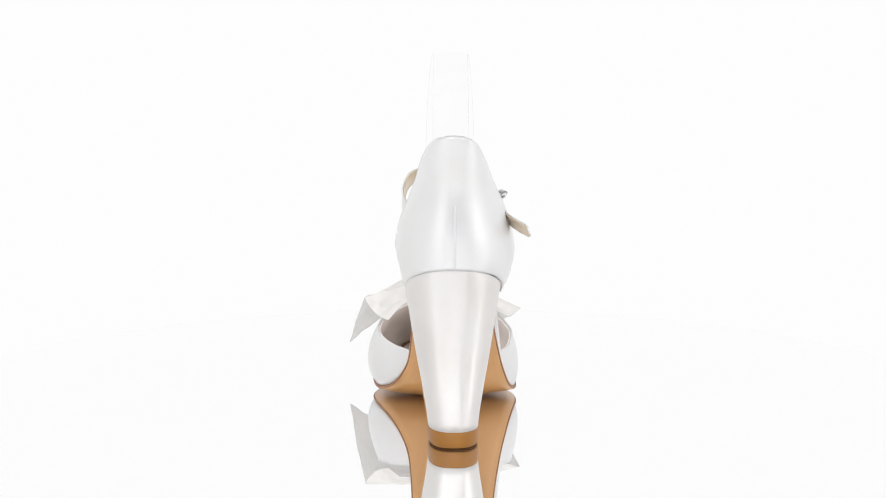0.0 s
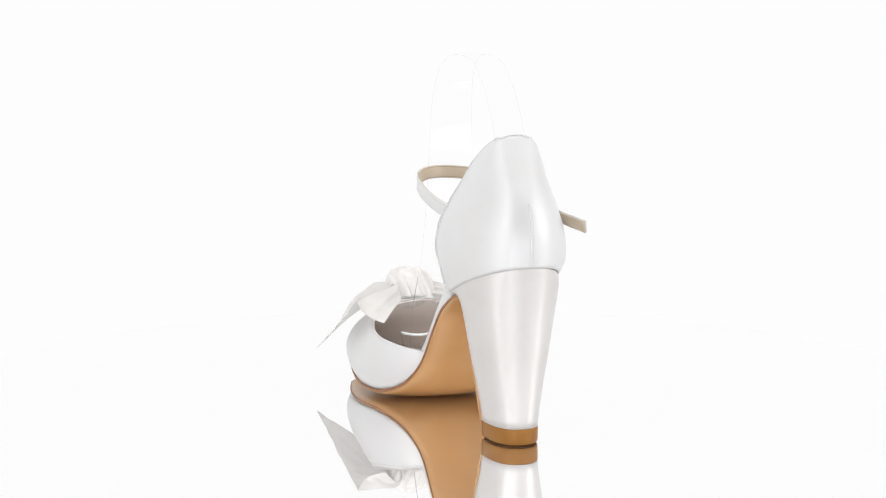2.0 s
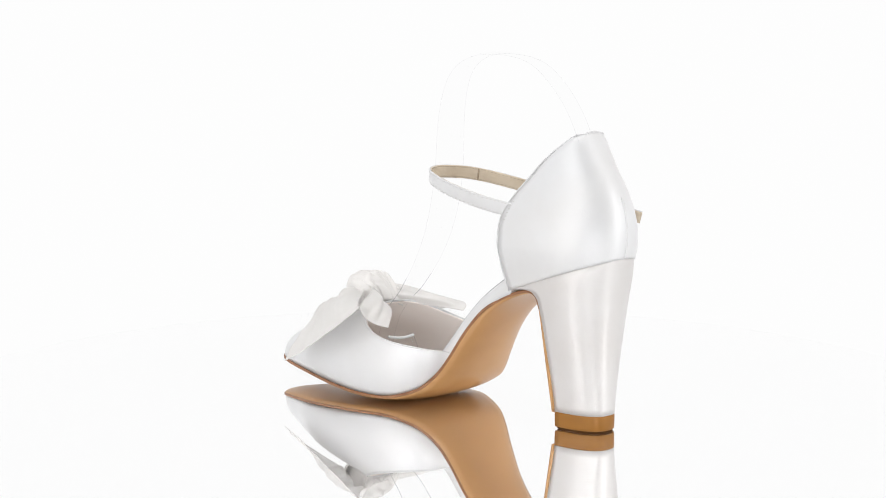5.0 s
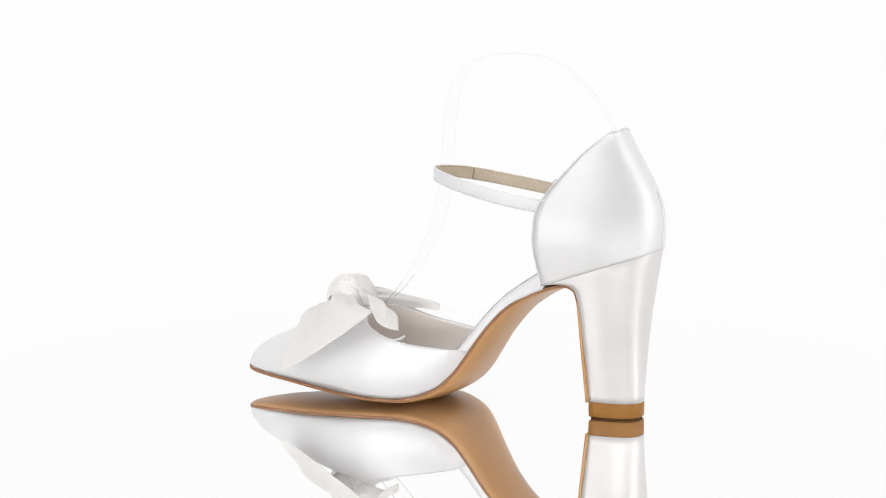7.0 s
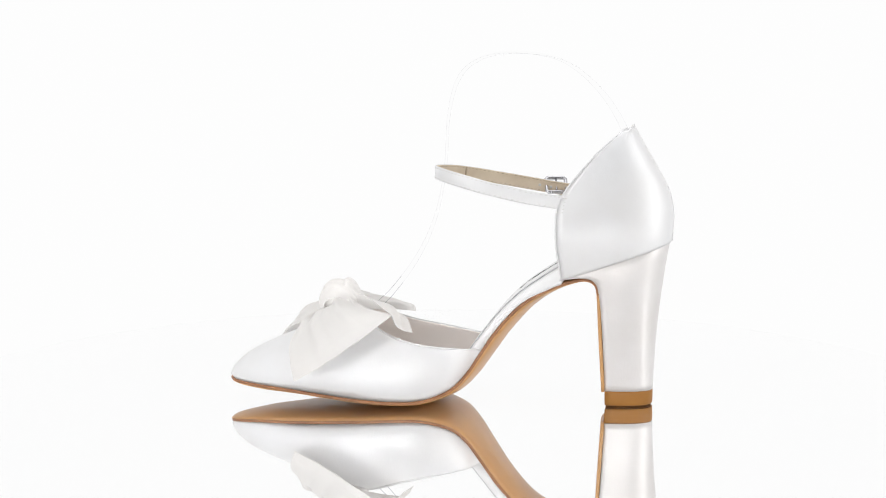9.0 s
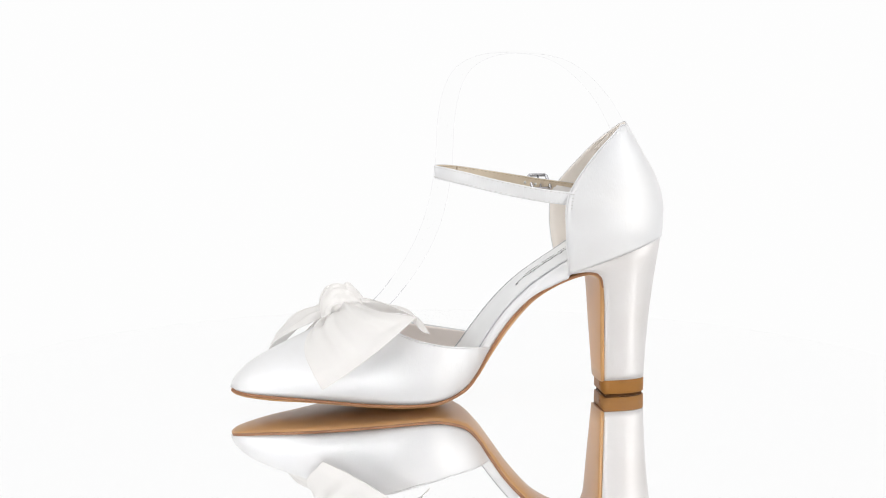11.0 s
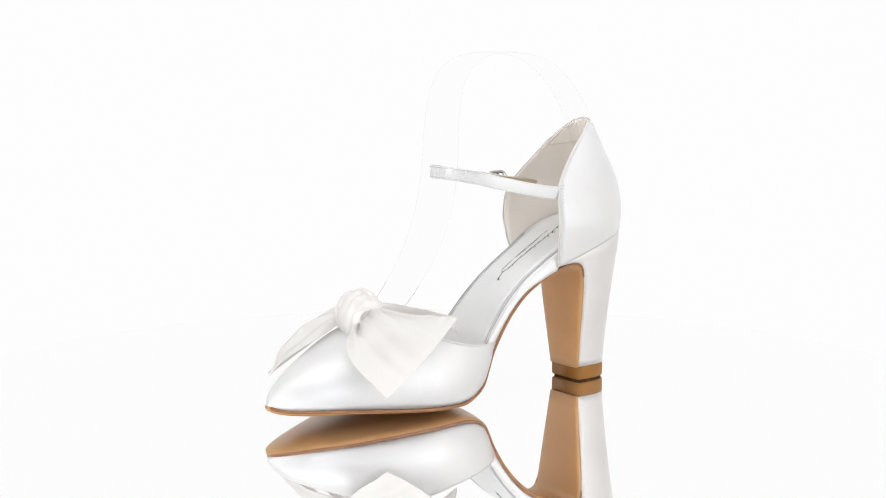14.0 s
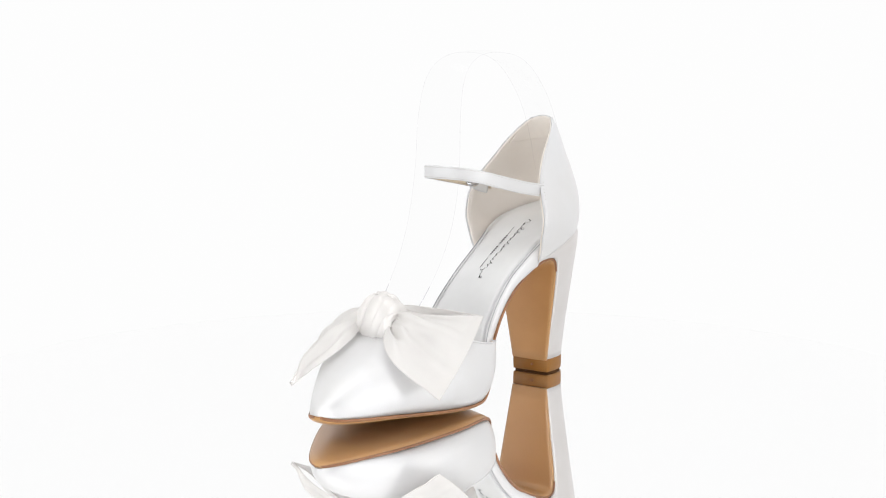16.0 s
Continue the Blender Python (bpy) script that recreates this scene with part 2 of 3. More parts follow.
heel_front = smooth([(0, -83.2), (0.5, -81.9), (0.84, -79.8), (0.92, -76.8), (0.965, -71), (1.0, -61)])
heel_back = smooth([(0, -106.4), (8, -106.6), (30, -107.6), (45, -108.8), (65, -111.2), (84, -114.2)])
heel_w = smooth([(0, 11.7), (8, 12.0), (25, 14.5), (39.5, 17.2), (55, 19.8), (65, 21.5), (77, 23.7), (84, 24.7)])

shoe = new("high_heel_shoe")
tagged(shoe, "white satin high-heeled pump with ankle strap and ribbon bow", "shoe")


def arch(u):
    """How far the underside of the sole bellies out, along its path."""
    return 3.2 + 1.2 * math.exp(-((u - 0.64) / 0.10) ** 2) if u < 0.64 else 1.2 + 3.2 * math.exp(-((u - 0.64) / 0.09) ** 2)


def ribbon_loop(stations, up, down, m=14, n=90):
    """A closed slab along a bent path: up and down are its offsets from the path, the underside is rounded."""
    pts = spline(stations, n)
    rows = []
    for i, (y, z, xl, xr) in enumerate(pts):
        a, b = pts[max(i - 1, 0)], pts[min(i + 1, n - 1)]
        t = np.array((b[0] - a[0], b[1] - a[1]))
        t /= np.linalg.norm(t) + 1e-9
        ny, nz = -t[1], t[0]       # outward, to the underside
        loop = []
        for j in range(m + 1):
            s = j / m
            d = down + arch(i / (n - 1)) * min(1.0, (xr - xl) / 36) * (1 - abs(2 * s - 1) ** 2.4)
            loop.append((xl + (xr - xl) * s, y + ny * d, z + nz * d))
        for j in range(m, -1, -1):
            s = j / m
            loop.append((xl + (xr - xl) * s, y - ny * up, z - nz * up))
        rows.append(loop)
    return rows


def sole():
    part("outsole", grid(ribbon_loop(SOLE, 0.5, 1.0), closed=True, caps=True), TAN, shoe, "smooth tan leather outsole running down the heel breast")
    # the darker trimmed edge of the sole, on both sides
    pts = spline(SOLE[:21], 90)
    for side in (2, 3):
        rows = []
        for i, p in enumerate(pts):
            a, b = pts[max(i - 1, 0)], pts[min(i + 1, 89)]
            t = np.array((b[0] - a[0], b[1] - a[1]))
            t /= np.linalg.norm(t) + 1e-9
            ny, nz = -t[1], t[0]
            e = -0.25 if side == 2 else 0.25
            loop = []
            for q in np.linspace(0, 2 * math.pi, 10, endpoint=False):
                d = 0.75 * math.cos(q)
                loop.append((p[side] + e + 0.42 * math.sin(q), p[0] + ny * d, p[1] + nz * d))
            rows.append(loop)
        part("welt", grid(rows, closed=True, caps=True), EDGE, shoe, "burnished brown sole edge")


def heel():
    A = np.linspace(-1, 1, 61)
    V = list(np.linspace(0, 0.8, 17)) + list(np.linspace(0.83, 1.0, 12))
    part("heel", grid([[heel_point(a, v) for a in A] for v in V], away=(CX, -92, 45)), SHADED_SATIN, shoe, "tapered satin-covered block heel", thick=1.0)
    # top lift: D-shaped block with a rubber tip under it
    def d_ring(z, k):
        ring = []
        for a in A[::2]:
            x, y, _ = heel_point(a, 0.0)
            ring.append((HX + (x - HX) * k, -94.8 + (y + 94.8) * k, z))
        return ring
    part("top_lift", grid([d_ring(z, k) for z, k in ((0.95, 0.97), (1.3, 0.99), (4, 1.0), (7.6, 1.0), (8.2, 0.985))], closed=True, caps=True), LIFT, shoe, "tan heel lift")
    part("lift_pin", tube([(3.2, -83.6, 4.6), (3.2, -82.75, 4.6)], 0.75, 10), EDGE, shoe, "small pin in the heel lift")
    part("heel_tip", grid([d_ring(z, k) for z, k in ((0.0, 0.90), (0.2, 0.92), (1.0, 0.93))], closed=True, caps=True), RUBBER, shoe, "dark rubber heel tip")


def counter():
    A = np.linspace(-1, 1, 73)
    V = list(np.linspace(0, 1, 44))
    part("counter", grid([[counter_point(a, v) for a in A] for v in V], away=(CX, -80, 100)), SATIN, shoe, "smooth white satin heel counter", thick=0.8)
    part("lining", grid([[counter_point(a, v, 0.95, 0.25) for a in A] for v in V], away=(CX, -80, 100)), LINING, shoe, "beige leather heel lining", thick=0.6)
    V2 = np.linspace(0.80, 0.99, 14)
    A2 = np.linspace(-0.93, 0.93, 41)
    part("heel_grip", grid([[counter_point(a, v, 1.75, 0.5) for a in A2] for v in V2], away=(CX, -80, 100)), LINING, shoe, "padded beige heel grip patch", thick=0.3)
    # folded edge along the topline and both front edges
    edge = [counter_point(-1, v) for v in np.linspace(0, 1, 60)]
    other = [counter_point(1, v) for v in np.linspace(1, 0, 60)]
    top = [counter_point(a, 1.0) for a in np.linspace(-1, 1, 15)][1:-1]
    part("piping", tube([(x, y + 0.25, z) for x, y, z in edge + top + other], 0.34), SATIN, shoe, "rolled satin topline edge")
    # back seam with its ridge and stitches
    seam = part("back_seam", tube([(CX + 0.2, back_y(z) - 0.02, z) for z in np.linspace(83.2, 111, 24)], 0.45), SATIN, shoe, "raised centre back seam")
    bm = bmesh.new()
    for z in np.arange(85.5, 110.5, 1.5):
        box(bm, pose(CX + 1.05, back_y(z) + 0.03, z), 0.2, 0.25, 0.9)
    tagged(part("stitching", bm, SEAM_THREAD, seam), kind="stuff")


zc = smooth([(-24, 60), (0, 62), (20, 54), (36, 47), (48, 44.2), (60, 40.6), (75, 34.6), (84, 31), (97, 24.6), (102, 20.6), (105, 17.4), (106.3, 15.6), (107.0, 13.6), (107.6, 12.4)])
cut_l = smooth([(-24, 26.5), (-21.5, 29), (-11, 31), (2, 33), (15, 36), (24, 39.2), (31, 42.4), (35, 44.8), (37.5, 46.4), (38, 60)])
cut_r = smooth([(-24, 26.5), (-21.5, 28.5), (-11, 30), (2, 32), (15, 34.2), (24, 36.8), (31, 40.5), (35, 44), (37.5, 46.4), (38, 60)])


def vamp_point(y, f, side, inset=0.0, lower=0.0):
    """f from the sole edge (0) to the topline or the ridge (1)."""
    z0 = sole_z(y) + 0.6
    xl, xr = sole_l(y), sole_r(y)
    c, hw = (xl + xr) / 2, (xr - xl) / 2
    H = max(zc(y) - z0 - inset, 0.6)
    power = 2 / 2.25
    cut = (cut_l if side < 0 else cut_r)(y) - lower
    top = 1.0 if cut >= zc(y) - 0.2 or y > 38 else max(min((cut - z0) / H, 1.0), 0.0)
    phi_top = math.asin(min(top ** (1 / power), 1.0))
    phi = phi_top * f
    z = H * math.sin(phi) ** power
    bulge = (5.4 if side < 0 else 2.8) * (1 - math.exp(-z / 6.5)) * min(1, max(hw / 26, 0.25)) * min(1.0, max(107.1 - y, 0) / 40) * min(1.0, max((y + 25) / 9, 0))
    w = (hw - 0.2 + bulge - inset) * math.cos(phi) ** power
    return (c + side * max(w, 0), y, z0 + z)


def vamp():
    Y = list(np.linspace(-23, 30, 40)) + list(np.linspace(31, 38.2, 14)) + list(np.linspace(40, 99, 36)) + list(np.linspace(100.2, 107.2, 14))
    F = np.linspace(0, 1, 19)
    for name, mat, inset, lower, label, thick in (("vamp", SATIN, 0.0, 0.0, "pointed white satin vamp", 0.8), ("vamp_lining", PINK_LINING, 0.95, 0.3, "pale beige vamp lining", 0.5)):
        rows = [[vamp_point(y, f, -1, inset, lower) for f in F] + [vamp_point(y, f, 1, inset, lower) for f in F[::-1]] for y in Y]
        tip = (-12.2, 107.4 - inset, 12.2)
        rows.append([tip] * len(rows[0]))
        bm = grid(rows, away=(0, 20, 10))
        # the mouth of the shoe stays open
        gone = []
        for face in bm.faces:
            c = face.calc_center_median() / MM
            if c.y < 38.0:
                xs = [v.co.x / MM for v in face.verts]
                if max(xs) - min(xs) > 9 and abs(c.x - 1) < 26:
                    gone.append(face)
        bmesh.ops.delete(bm, geom=gone, context="FACES")
        part(name, bm, mat, shoe, label, thick=thick)
    rim = [vamp_point(y, 1.0, -1) for y in np.linspace(-22.5, 37.9, 60)] + [vamp_point(y, 1.0, 1) for y in np.linspace(37.9, -22.5, 60)]
    part("piping", tube([(x, y, z) for x, y, z in rim], 0.36), SATIN, shoe, "rolled satin throat edge")


BED = [(98, 12.6, -17, -1), (84, 11.0, -22, 10), (65, 9.8, -26.5, 22), (46, 8.2, -29.5, 31), (20, 7.4, -30.5, 35), (2, 10.4, -26.5, 33), (-10, 20, -20.8, 31),
       (-20, 34, -15.8, 29), (-30, 47, -14.4, 27.2), (-41, 58, -14.2, 26), (-52, 66, -14.8, 26), (-62, 72.3, -15.5, 26.5), (-80, 83.2, -17.5, 28), (-97, 89.5, -13, 24), (-109, 93, -4, 15)]


def footbed():
    pts = spline(BED, 80)
    rows = []
    for i, (y, z, xl, xr) in enumerate(pts):
        low = sole_z(y) + 0.2 if y > -62 else z - 6
        low = min(low, z - 1.2)
        r = min(1.6, (z - low) / 2)
        loop = [(xl + 0.2, y, low), (xl - 0.2, y, low + r), (xl, y, z - r), (xl + r * 0.5, y, z - r * 0.25), (xl + r * 1.4, y, z)]
        loop += [(xl + (xr - xl) * s, y, z - 0.9 * (1 - (2 * s - 1) ** 2)) for s in np.linspace(0.15, 0.85, 11)]
        loop += [(xr - r * 1.4, y, z), (xr - r * 0.5, y, z - r * 0.25), (xr, y, z - r), (xr + 0.2, y, low + r), (xr - 0.2, y, low)]
        rows.append(loop)
    part("footbed", grid(rows, closed=True, caps=True), SATIN, shoe, "white satin-wrapped insole edge")
    rows = []
    for y, z, xl, xr in pts[18:]:
        xl, xr = xl + 3.4, xr - 3.4
        if xr - xl < 4:
            xl, xr = (xl + xr) / 2 - 2, (xl + xr) / 2 + 2
        rows.append([(xl + (xr - xl) * s, y, z + 0.15 - 0.8 * (1 - (2 * s - 1) ** 2) + 1.2 * math.sin(math.pi / 2 * min(1, 9 * s, 9 * (1 - s)))) for s in np.linspace(0, 1, 17)])
    sock = part("sock", grid(rows, away=(4, -40, -200)), SOCK, shoe, "padded white footbed sock with a black printed mark", thick=0.5)
    # thin grey tubes paint the shade of the groove round the sock
    for e in (0, -1):
        part("sock_groove", tube([(r[e][0] + (-0.3 if e == 0 else 0.3), r[e][1], r[e][2] + 0.1) for r in rows[4:48]], 0.22, 6), GREY, sock, "fine grey line for the groove shade round the sock")
    # cream insole sheet, added very pale to bounce light into the toe
    rows = []
    for y, z, xl, xr in pts[:30]:
        rows.append([(xl + 1.8 + (xr - xl - 3.6) * k, y, z + 0.35 - 0.9 * (1 - (2 * k - 1) ** 2)) for k in np.linspace(0, 1, 15)])
    part("bounce_insole", grid(rows, away=(4, 40, -200)), PINK_LINING, shoe, "pale insole under the toe, added to bounce light", thick=0.2)
    # grey line painted for the shade in the groove between wrapped edge and sock
    for e in (2, 3):
        line = [(p[e] + (1.5 if e == 2 else -1.5), p[0], p[1] + 0.1) for p in pts[26:66]]
        part("groove_line", tube(line, 0.20, 6), GROOVE_SHADE, sock, "grey line for the groove shade along the insole edge")
    bed_z = smooth([(p[0], p[1]) for p in pts[::4]])

    def on_sock(x, y):
        return (x, y, bed_z(y) + 0.36 - 0.45 * (1 - ((x - 5) / 16) ** 2) + 0.95)
    # printed script mark, drawn as a looping line, and two thin bars under it
    rng = random.Random(11)
    line, press, y = [], [], -81.5
    tall = [2.6, 0.5, 3.0, 2.4, 0.9, 1.0, 2.3, 0.9, 1.0, 0.8, 1.1, 2.2, 0.9, -1.9, 2.3]
    wide = [rng.uniform(1.9, 3.3) for _ in tall]
    k = 43.0 / sum(wide)
    for n, (h, w) in enumerate(zip(tall, wide)):
        curl = rng.uniform(0.15, 0.42) * (1 if n % 4 else -0.6)
        for f in np.linspace(0, 1, 18, endpoint=False):
            q = 2 * math.pi * f
            up = h * (1 - math.cos(q)) / 2
            line.append(on_sock(5.0 + 2.4 * (y + 81.5) / 43 - up, y + w * k * (f + curl * math.sin(q)) + 0.22 * up))
            press.append(0.07 + 0.15 * max(0.0, math.sin(q)) ** 2)
        y += w * k
    rows = [[(p[0] - w, p[1] - w, p[2]), (p[0] + w, p[1] + w, p[2])] for p, w in zip(line, press)]
    part("printed_mark", grid(rows, away=(4, -60, -100)), INK, sock, "black script-like printed line", thick=0.06, offset=1)
    bm = bmesh.new()
    for k in range(11):
        y = -67.5 + k * 1.35
        if k == 5:
            continue
        x = 9.4 + 0.05 * k
        box(bm, Matrix.Translation(on_sock(x, y)) @ pose(0, 0, 0, -33), 1.1, 0.75, 0.1)
    part("printed_mark", bm, INK, sock, "small black printed bars", flat=True)
    for y0, y1, x in ((-74, -69, 9.4), (-51.5, -44.5, 9.9)):
        part("printed_mark", tube([on_sock(x + 0.02 * k, y0 + (y1 - y0) * k / 8) for k in range(9)], 0.10, 5), INK, sock, "thin black printed rule")


def band(line, height, thick, roll=None):
    """A flat strap on edge along a line of centres: closed loops round its section. roll: its lean in radians at each point."""
    line = np.array(line, float)
    rows, outer = [], []
    for i, p in enumerate(line):
        t = line[min(i + 1, len(line) - 1)] - line[max(i - 1, 0)]
        t /= np.linalg.norm(t)
        side = np.cross(t, (0, 0, 1.0))
        side /= np.linalg.norm(side)
        up = np.cross(side, t)
        if roll is not None:
            ca, sa = math.cos(roll[i]), math.sin(roll[i])
            side, up = side * ca + up * sa, up * ca - side * sa
        h, w = height / 2, thick / 2
        loop = []
        for a, b in ((-1, -0.85), (-1, 0.85), (-0.6, 1), (0.6, 1), (1, 0.85), (1, -0.85), (0.6, -1), (-0.6, -1)):
            loop.append(p + side * (a * w) + up * (b * h))
        rows.append(loop)
        outer.append((p, side, up))
    return rows, outer


def strap():
    path = [(-16.3, -67, 102.8), (-16.9, -60.5, 103.6), (-18.6, -45, 106.0), (-18.6, -26, 110), (-15.8, -10.5, 113.8), (-9, -0.8, 115.8), (0, 3.2, 116.3), (8, 1.4, 116.0),
            (14.5, -4.5, 115.4), (19, -15, 113.8), (22.2, -30, 111.2), (24.2, -45, 108.6), (25.4, -55, 106.8), (27.0, -66, 105.2), (28.8, -78, 103.5), (32.6, -88, 101.0), (38.8, -97, 98.2)]
    pts = spline(path, 110)
    roll = [-radians(28) * min(max((i - 84) / 15, 0.0), 1.0) for i in range(110)]
    rows, frames = band(pts, 6.6, 0.8, roll)
    st = part("ankle_strap", grid(rows, closed=True, caps=True), SATIN, shoe, "narrow white satin ankle strap")
    inner = [p + s * 0.75 for p, s, u in frames]
    rows, _f = band(inner, 6.3, 0.7, roll)
    part("strap_lining", grid(rows, closed=True, caps=True), STRAP_LINING, st, "gold-beige leather strap lining")
    for name, off, mat, label in (("stitching", -0.42, THREAD, "white edge stitching"), ("stitching", 1.12, THREAD_TAN, "beige edge stitching")):
        bm = bmesh.new()
        for i in range(3, 107):
            p, s, u = frames[i]
            t = np.cross(u, s)
            ang = math.atan2(t[1], t[0])
            for h in (-2.5, 2.5):
                c = p + s * off + u * h
                box(bm, Matrix.Translation(Vector(c)) @ Matrix.Rotation(ang, 4, "Z"), 1.05, 0.16, 0.26)
        tagged(part(name, bm, mat, st, label), kind="stuff")
    # ankle-bend crease across the lining, its shade painted as a darker bar
    p, s, u = frames[58]
    part("lining_crease", tube([p + s * 1.08 + u * h for h in (-2.9, -1.0, 1.0, 2.9)], 0.45, 6), CREASE_SHADE, st, "crease in the strap lining, its shade painted darker")
    # punched holes near the buckle
    for i in (76, 80, 97, 101):
        p, s, u = frames[i]
        c = p + s * 1.12
        hole = tube([c - s * 0.03, c + s * 0.05], 0.75, 12)
        part("punched_hole", hole, THREAD, st, "small round strap hole")
    # keeper strap from the counter and the buckle
    keep = spline([(26.4, -72, 101.6), (26.4, -66, 103.0), (26.2, -62, 104.4), (25.6, -57, 105.6)], 16)
    rows, _f = band(keep, 6.2, 1.6)
    part("buckle_tab", grid(rows, closed=True, caps=True), SATIN, shoe, "short satin tab holding the buckle")
    buckle()
    # tack stitches where the strap meets the counter
    bm = bmesh.new()
    for k in range(6):
        for a in (-0.982,):
            x, y, z = counter_point(a, 0.455 + 0.022 * k, 0.0)
            box(bm, pose(x - 0.05, y, z), 0.3, 0.8, 0.35)
    tagged(part("tack_stitching", bm, THREAD, st), kind="stuff")


def buckle():
    b = new("buckle")
    b.parent = shoe
    tagged(b, "small rectangular polished metal buckle")
    m = Matrix.Translation((25.2, -55.2, 108.8)) @ Matrix.Rotation(radians(102), 4, "Z") @ Matrix.Rotation(radians(44), 4, "X")
    fr = [(-5, -0.9, -4.6), (5, -0.9, -4.6), (5, -0.9, 4.6), (-5, -0.9, 4.6)]
    loop = []
    for k in range(4):
        a, c = Vector(fr[k]), Vector(fr[(k + 1) % 4])
        loop += [tuple(m @ a.lerp(c, s)) for s in (0.08, 0.35, 0.65, 0.92)]
    loop.append(loop[0])
    part("buckle_frame", tube(loop, 0.95, 8), CHROME, b)
    part("prong", tube([tuple(m @ Vector(p)) for p in ((-0.2, -0.9, 0), (1, -1.9, 0), (3, -2.0, 0), (5.4, -1.7, 0))], 0.45, 8), CHROME, b)
    part("bar", tube([tuple(m @ Vector(p)) for p in ((0, -0.7, -4.6), (0, -0.7, 0), (0, -0.7, 4.6))], 0.5, 8), CHROME, b)


# ---- the bow ----
def loft(low, high, bulge, n=30, m=22, pleat=0.0, waves=2.5, seed=0.0, rough=0.9, fade=1.3, end=(0, 0, 0), dents=()):
    """A cloth sheet between two edge lines that start at the gathered root, bowed by bulge (a vector)."""
    a, b = spline(low, n), spline(high, n)
    bulge = np.array(bulge, float)
    bn = bulge / (np.linalg.norm(bulge) + 1e-9)
    rows = []
    for i in range(n):
        u = i / (n - 1)
        row = []
        for j in range(m + 1):
            v = j / m
            p = a[i] * (1 - v) + b[i] * v + bulge * math.sin(math.pi * v) * math.sin(math.pi * min(u * 1.1, 1)) ** 0.8
            p = p + bn * pleat * (1 - u) ** fade * math.sin(2 * math.pi * (waves * v + seed))
            p = p + bn * rough * noise.noise(Vector(p) * 0.08 + Vector((seed * 9, 3, 1))) * math.sin(math.pi * v)
            p = p + np.array(end, float) * math.sin(math.pi * v) * u ** 3
            for du, dv, su, sv, deep in dents:
                p = p + bn * deep * math.exp(-((u - du) / su) ** 2 - ((v - dv) / sv) ** 2)
            row.append(tuple(p))
        rows.append(row)
    return rows


def fold_shape(q, sharp):
    """A cloth pleat: rounded ridge, narrow valley."""
    return abs(math.sin(q)) ** sharp


def cloth(name, rows, parent, label):
    """A thin cloth sheet with a narrow rolled hem round its free edges."""
    end = part(name, grid(rows), RIBBON_END, parent, label)
    edge = [r[0] for r in rows[3:]] + rows[-1][1:-1] + [r[-1] for r in rows[:2:-1]]
    part("hem", tube(edge, 0.2, 6), RIBBON, end)
    return end


